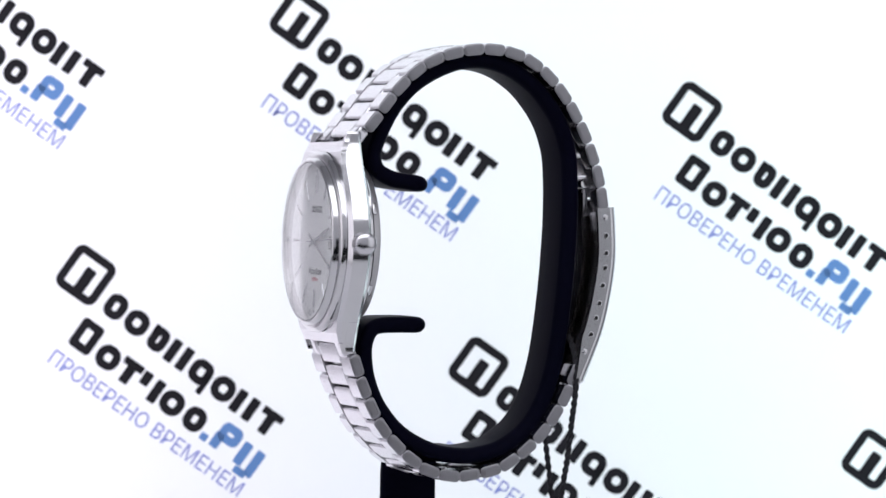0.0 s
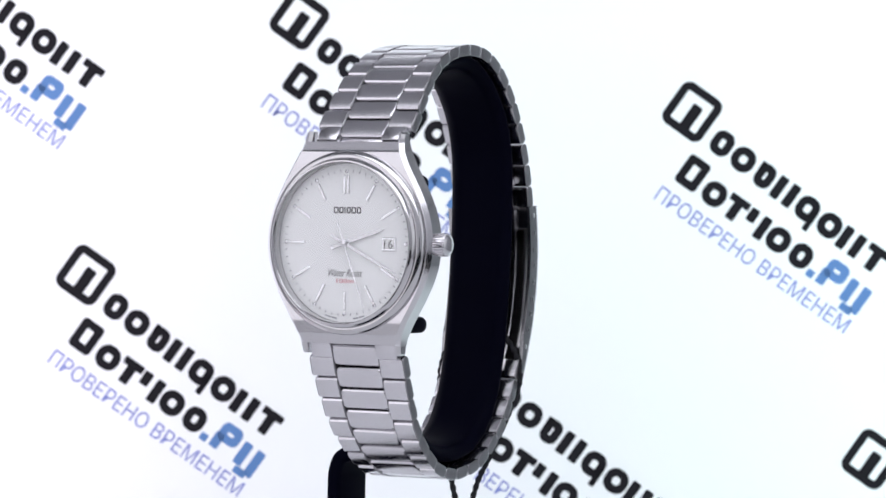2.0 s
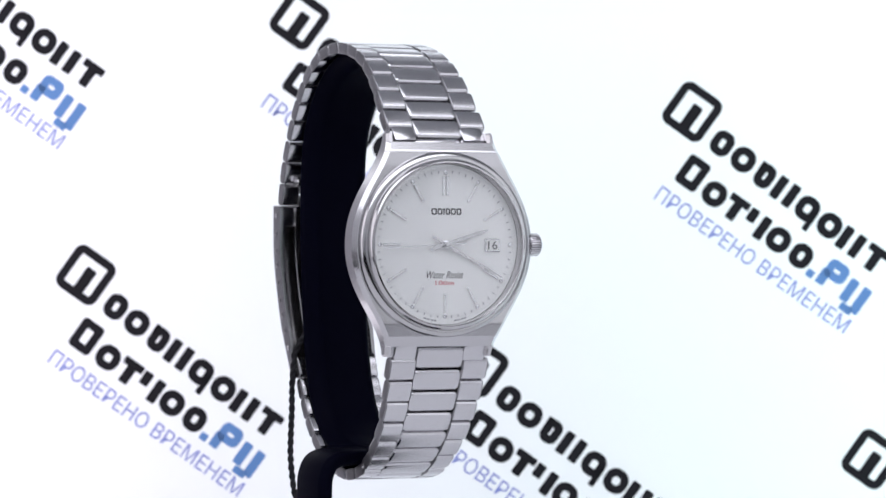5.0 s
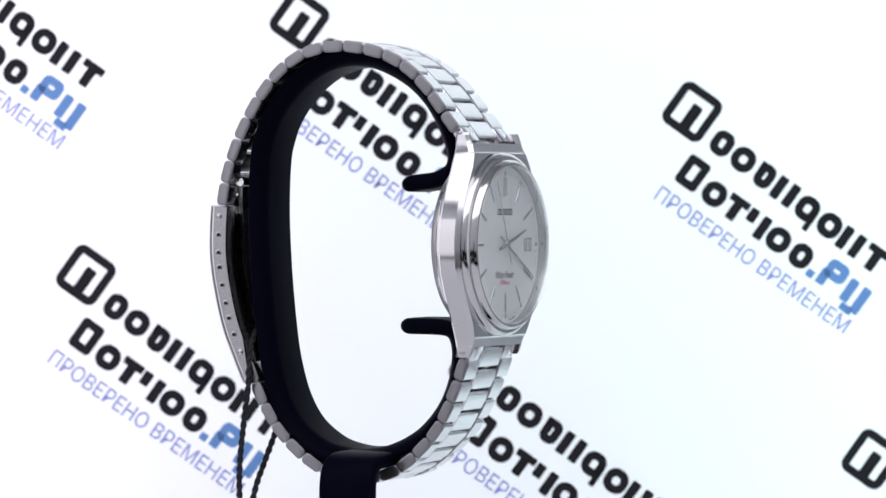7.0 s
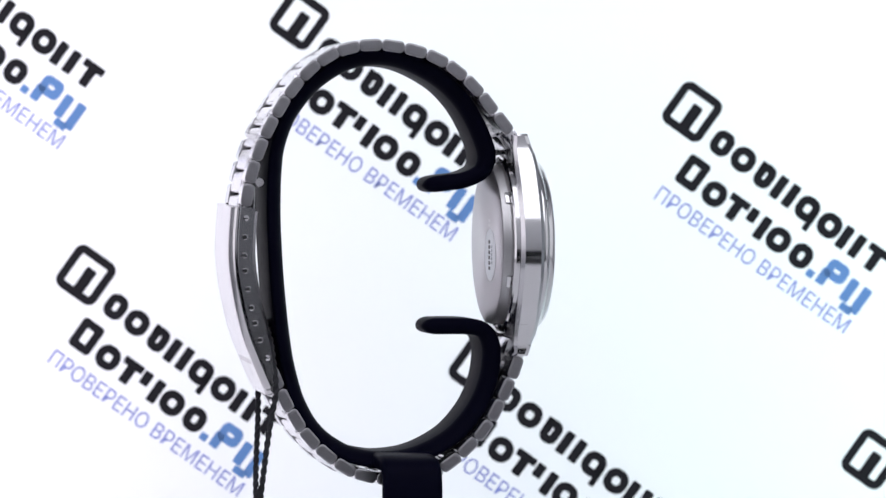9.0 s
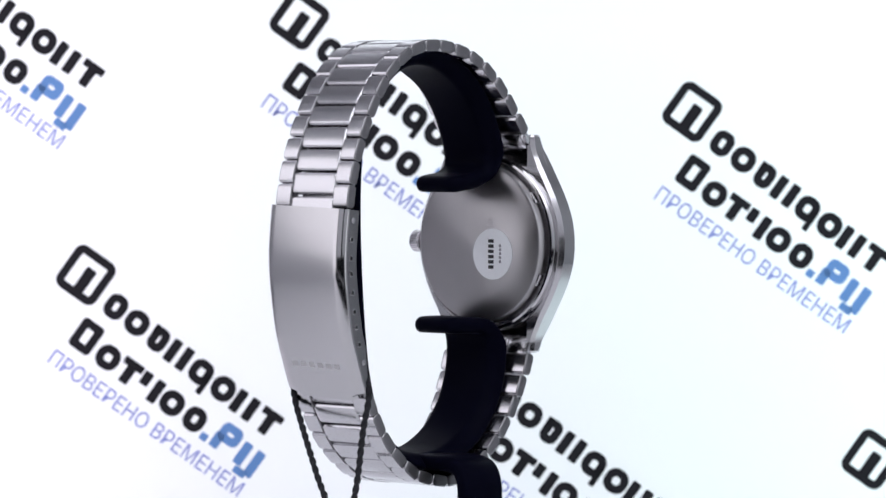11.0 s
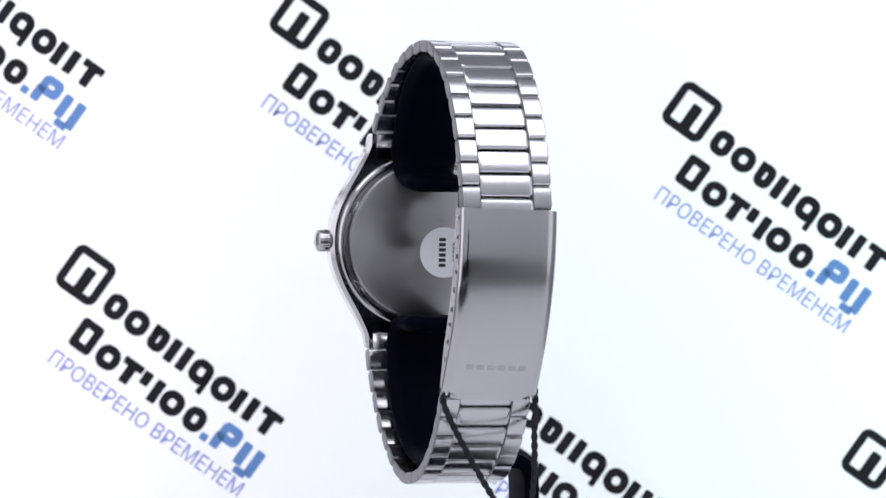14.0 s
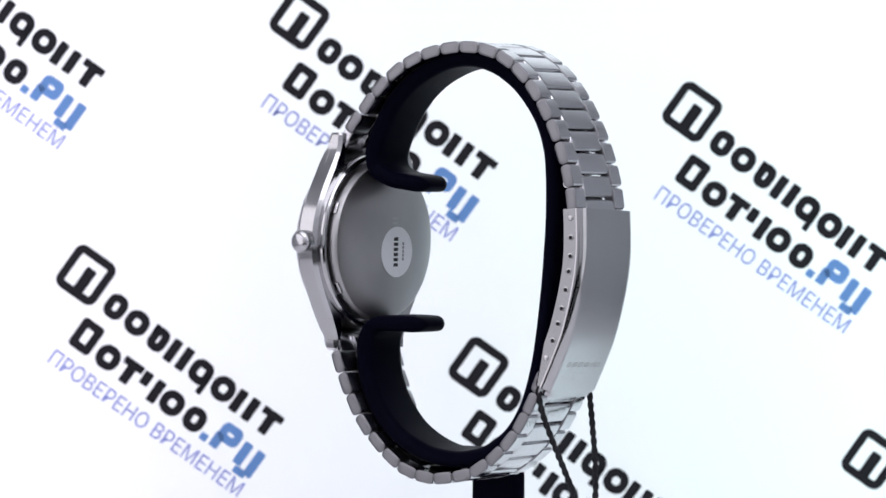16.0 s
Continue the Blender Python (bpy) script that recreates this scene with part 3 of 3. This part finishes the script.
def build_clasp():
    path = spline([(38.9, 7.3), (39.2, 2.5), (39.2, -2.6), (38.4, -8.5), (36.6, -16.0), (34.4, -21.6), (31.7, -27.7)], 0.6)
    n = len(path)
    w = 9.2
    rings = []
    for i, p in enumerate(path):
        q, o = path[min(i + 1, n - 1)], path[max(i - 1, 0)]
        t = (q - o).normalized()
        nn = Vector((-t[1], t[0]))
        if nn[0] < 0:
            nn = -nn
        ww = w - (1.6 if i >= n - 2 else 0)
        sec = [(-ww, -1.6), (-ww, -1.15), (-ww + 0.18, -0.86), (-ww + 0.55, -0.5), (-ww + 1.05, -0.2), (-ww + 1.6, -0.04), (-ww + 2.2, 0),
               (ww - 2.2, 0), (ww - 1.6, -0.04), (ww - 1.05, -0.2), (ww - 0.55, -0.5), (ww - 0.18, -0.86), (ww, -1.15), (ww, -1.6)]
        rings.append([(x, p[0] + nn[0] * d, p[1] + nn[1] * d) for x, d in sec])
    clasp = part("clasp", loft(rings), satin, watch, "curved brushed steel folding clasp cover", pose(0, 0, 0, 0, 0, TWIST) @ mm(-4.25, 0, 0, 0, -2, 0), 40)
    clasp.data.materials.append(polished)
    for f in clasp.data.polygons:
        if abs(f.normal.x) > 0.2:
            f.material_index = 1
    for sx in (-1, 1):
        rings = []
        for i, p in enumerate(path):
            q, o = path[min(i + 1, n - 1)], path[max(i - 1, 0)]
            t = (q - o).normalized()
            nn = Vector((-t[1], t[0]))
            if nn[0] < 0:
                nn = -nn
            d1 = -curve_at([(0, 4.25), (0.75, 4.25), (0.97, 2.2), (1, 1.2)], i / (n - 1))
            rings.append([(sx * (w - a), p[0] + nn[0] * d, p[1] + nn[1] * d) for a, d in ((0.02, -1.3), (0.02, d1), (0.75, d1), (0.75, -1.3))])
        part("side_flange", loft(rings), dimmed_inner_steel, clasp, "polished flange with pin holes")
        for k in range(9):
            s = (2.3 + 3.4 * k) / (0.6 * (n - 1))
            i = min(n - 2, int(s * (n - 1)))
            p = path[i]
            t = (path[i + 1] - path[i]).normalized()
            nn = Vector((-t[1], t[0]))
            if nn[0] < 0:
                nn = -nn
            d = -2.7
            c = (sx * (w + 0.02), p[0] + nn[0] * d, p[1] + nn[1] * d)
            rim = lathe([(0.42, -0.2), (0.56, 0.03), (0.4, 0.06), (0.34, -0.2)], 18)
            turn = Matrix.Rotation(radians(90 * sx), 4, "Z")
            part("hole_rim", rim, polished, clasp, "", mm(*c) @ turn)
            if k in (0, 8):
                part("rivet", lathe([(0.5, -0.1), (0.45, 0.06), (0.25, 0.12), (0.02, 0.13)], 16, True), polished, clasp, "", mm(*c) @ turn)
                continue
            hole = lathe([(0.36, 0.02), (0.36, 0.035), (0.02, 0.035)], 14, True)
            part("pin_hole", hole, hole_black, clasp, "dark pin hole", mm(*c) @ turn)
    # folding blades under the cover
    for off, a, b, ww in ((-4.2, 0.0, 0.98, 5.6), (-5.6, 0.03, 0.82, 4.6)):
        rings = []
        for i in range(int(a * n), int(b * n)):
            p = path[i]
            t = (path[min(i + 1, n - 1)] - path[max(i - 1, 0)]).normalized()
            nn = Vector((-t[1], t[0]))
            if nn[0] < 0:
                nn = -nn
            rings.append([(x, p[0] + nn[0] * d, p[1] + nn[1] * d) for x, d in ((-ww, off), (-ww, off + 0.6), (ww, off + 0.6), (ww, off))])
        part("folding_blade", loft(rings), polished, clasp)
    pin = lathe([(0.05, -6.2), (0.8, -6.2), (0.95, -5.9), (0.95, 5.9), (0.8, 6.2), (0.05, 6.2)], 20, True)
    part("hinge_pin", pin, polished, clasp, "", mm(0, 33.4, 11.8, 0, 0, 90))
    part("hinge_arm", box(9, 1.2, 7, 0.4, (0, 34.3, 9.0)), dimmed_inner_steel, clasp)
    def on_cover(x, z):
        i = min(range(1, n - 1), key=lambda q: abs(path[q][1] - z))
        t = (path[i + 1] - path[i - 1]).normalized()
        nn = Vector((-t[1], t[0])) * (1 if -t[1] > 0 else -1)
        return mm(x, path[i][0], path[i][1], math.degrees(math.atan2(nn[1], nn[0])))

    # faint engraved maker's mark, left as plain bars
    for k in range(6):
        part("engraved_mark", box(1.35, 0.03, 1.0, 0), engraved, clasp, "", on_cover(-5.0 + 2.0 * k, -21.4))
    part("engraved_mark", box(3.4, 0.03, 1.4, 0), satin, clasp, "", on_cover(0, -23.9))


build_clasp()

# ---- display stand: a black cuff on a bent arm ----
stand = thing("watch_stand", "black plastic open cuff watch stand on a bent arm", "display stand", HUB)


def sweep_yz(path, width, thick, radius, x, tips=True):
    """A flat rounded strip swept along a line in the yz plane."""
    sec = rounded(width, thick, radius, 5)
    rings = []
    n = len(path)
    for i, p in enumerate(path):
        t = (path[min(i + 1, n - 1)] - path[max(i - 1, 0)]).normalized()
        nn = Vector((-t[1], t[0]))
        e = min(i, n - 1 - i) * 0.4
        s = math.sqrt(max(0.02, 1 - (1 - min(1, e / 2.6)) ** 2)) if tips else 1
        sw = 0.45 + 0.55 * math.sqrt(max(0, 1 - (1 - min(1, e / 4.5)) ** 2))
        flare = min(1, max(0, (e - 9) / 6))
        ring = []
        for a, b in sec:
            q = flare * (b / thick + 0.5)
            ring.append((x + a * sw * (1 + 0.34 * q) - 0.9 * q, p[0] + nn[0] * b * s, p[1] + nn[1] * b * s))
        rings.append(ring)
    return loft(rings)


CUFF = spline([(1.3, 11.3), (-2.7, 11.9), (-6.5, 12.5), (-9.6, 14.2), (-10.4, 17.0), (-9.4, 20.4), (-7.5, 24.3), (-5.2, 27.6), (-2.1, 30.6), (1.8, 33.0), (6.4, 34.8), (11.0, 35.3), (15.3, 34.6), (19.3, 32.8),
               (23.5, 29.5), (27.5, 24.2), (29.6, 18.6), (30.2, 13.5), (30.3, 6.0), (29.9, -2.0), (29.3, -9.0), (28.4, -16.5), (27.3, -22.8), (25.2, -29.5), (21.8, -34.9), (16.9, -38.5), (12.4, -39.9), (7.8, -40.2), (1.9, -39.1),
               (-4.4, -35.7), (-8.8, -30.7), (-11.1, -25.5), (-11.8, -21.0), (-11.6, -18.3), (-10.6, -16.2), (-8.8, -15.3), (-5.2, -15.1), (1.2, -15.2)], 0.4)
part("cuff", sweep_yz(CUFF, 11.2, 3.1, 1.45, -3.3), black_plastic, stand, "open black oval cuff with inward tabs", pose(0, 0, 0, 0, 0, TWIST), 50)


def build_arm():
    line = spline([(-4.0, -40.3), (-10.0, -40.3), (-15.0, -40.4), (-17.8, -41.3), (-19.0, -43.6), (-19.3, -47.0), (-19.3, -60.0), (-19.3, -112.0)], 0.5)
    sec = rounded(11.3, 2.9, 1.2, 4)
    rings = []
    n = len(line)
    for i, p in enumerate(line):
        t = (line[min(i + 1, n - 1)] - line[max(i - 1, 0)]).normalized()
        nn = Vector((-t[1], t[0]))
        rings.append([(p[0] + nn[0] * b, 5.6 + a, p[1] + nn[1] * b) for a, b in sec])
    part("arm", loft(rings), black_plastic, stand, "bent flat black arm", pose(0, 0, 0, 0, 0, TWIST), 50)
    part("foot", box(66, 52, 5, 1.5, (-4, 4, -114.5)), black_plastic, stand, "flat black foot plate")


build_arm()

# ---- turntable under the stand ----
turntable = thing("turntable", "round pale grey display turntable under the watch stand", "turntable", HUB)
part("plate", lathe([(0.05, 0), (88, 0), (90, 1), (90, 8), (88, 10), (0.05, 10)], 96, True), table_white, turntable, "", mm(0, 0, -127, -90))
part("drum", lathe([(0.05, 0), (70, 0), (70, 24.5), (0.05, 24.5)], 64, True), table_white, turntable, "", mm(0, 0, -151.8, -90))

# ---- hang tag cord ----
cord = thing("tag_cord", "twisted black tag cord looped round the bracelet by the clasp", "cord", HUB)


def rope(points):
    path = spline(points, 0.16)
    n = len(path)
    out = bmesh.new()
    for phase in (0, math.pi):
        rings = []
        for i, p in enumerate(path):
            t = (path[min(i + 1, n - 1)] - path[max(i - 1, 0)]).normalized()
            u = t.cross(Vector((0.3, 0.9, 0.2))).normalized()
            v = t.cross(u)
            a = phase + i * 0.16 * 2 * math.pi / 3.4
            c = p + (u * math.cos(a) + v * math.sin(a)) * 0.22
            rings.append([c + (u * math.cos(k * math.pi / 3) + v * math.sin(k * math.pi / 3)) * 0.42 for k in range(6)])
        tmp = bpy.data.meshes.new("strand")
        b = loft(rings)
        b.to_mesh(tmp)
        b.free()
        out.from_mesh(tmp)
        bpy.data.meshes.remove(tmp)
    return out


part("strand", rope([(-4.0, 30.7, -15.5), (0.5, 30.8, -17.5), (3.9, 30.6, -21.0), (5.3, 30.3, -25.0), (5.0, 30.3, -28.5), (2.8, 30.7, -33.4), (-1.7, 31.8, -41.7), (-5.2, 32.4, -48.0), (-7.2, 32.8, -56.0), (-7.7, 33.0, -70.0), (-7.7, 33.0, -100.0)]), cord_black, cord, "", pose(0, 0, 0, 0, 0, TWIST))
part("strand", rope([(-4.0, 30.7, -14.6), (-8.5, 30.8, -17.0), (-11.6, 30.6, -21.5), (-12.6, 30.2, -27.0), (-12.2, 31.2, -33.5), (-11.9, 32.2, -41.8), (-11.0, 32.7, -48.0), (-9.4, 32.9, -56.0), (-8.8, 33.0, -70.0), (-8.8, 33.0, -100.0)]), cord_black, cord, "", pose(0, 0, 0, 0, 0, TWIST))


# ---- turning ----
def motions():
    def turn(t):
        return 81.94 + 18.963 * (t - 8)
    rows = [(t, HUB @ pose(0, 0, 0, 0, 0, turn(t))) for t in range(17)]
    for ob in (watch, stand, turntable, cord):
        walk(ob, rows)
    # the film runs six times too fast, so the second hand sweeps and the minute hand creeps
    walk(second_hand, [(t, pose(0, 0, 0, 0, 213 + 36 * (t - 3.5), 0)) for t in range(17)])
    walk(minute_hand, [(t, pose(0, 0, 0, 0, 117 + 0.6 * (t - 3.5), 0)) for t in (0, 16)])


motions()
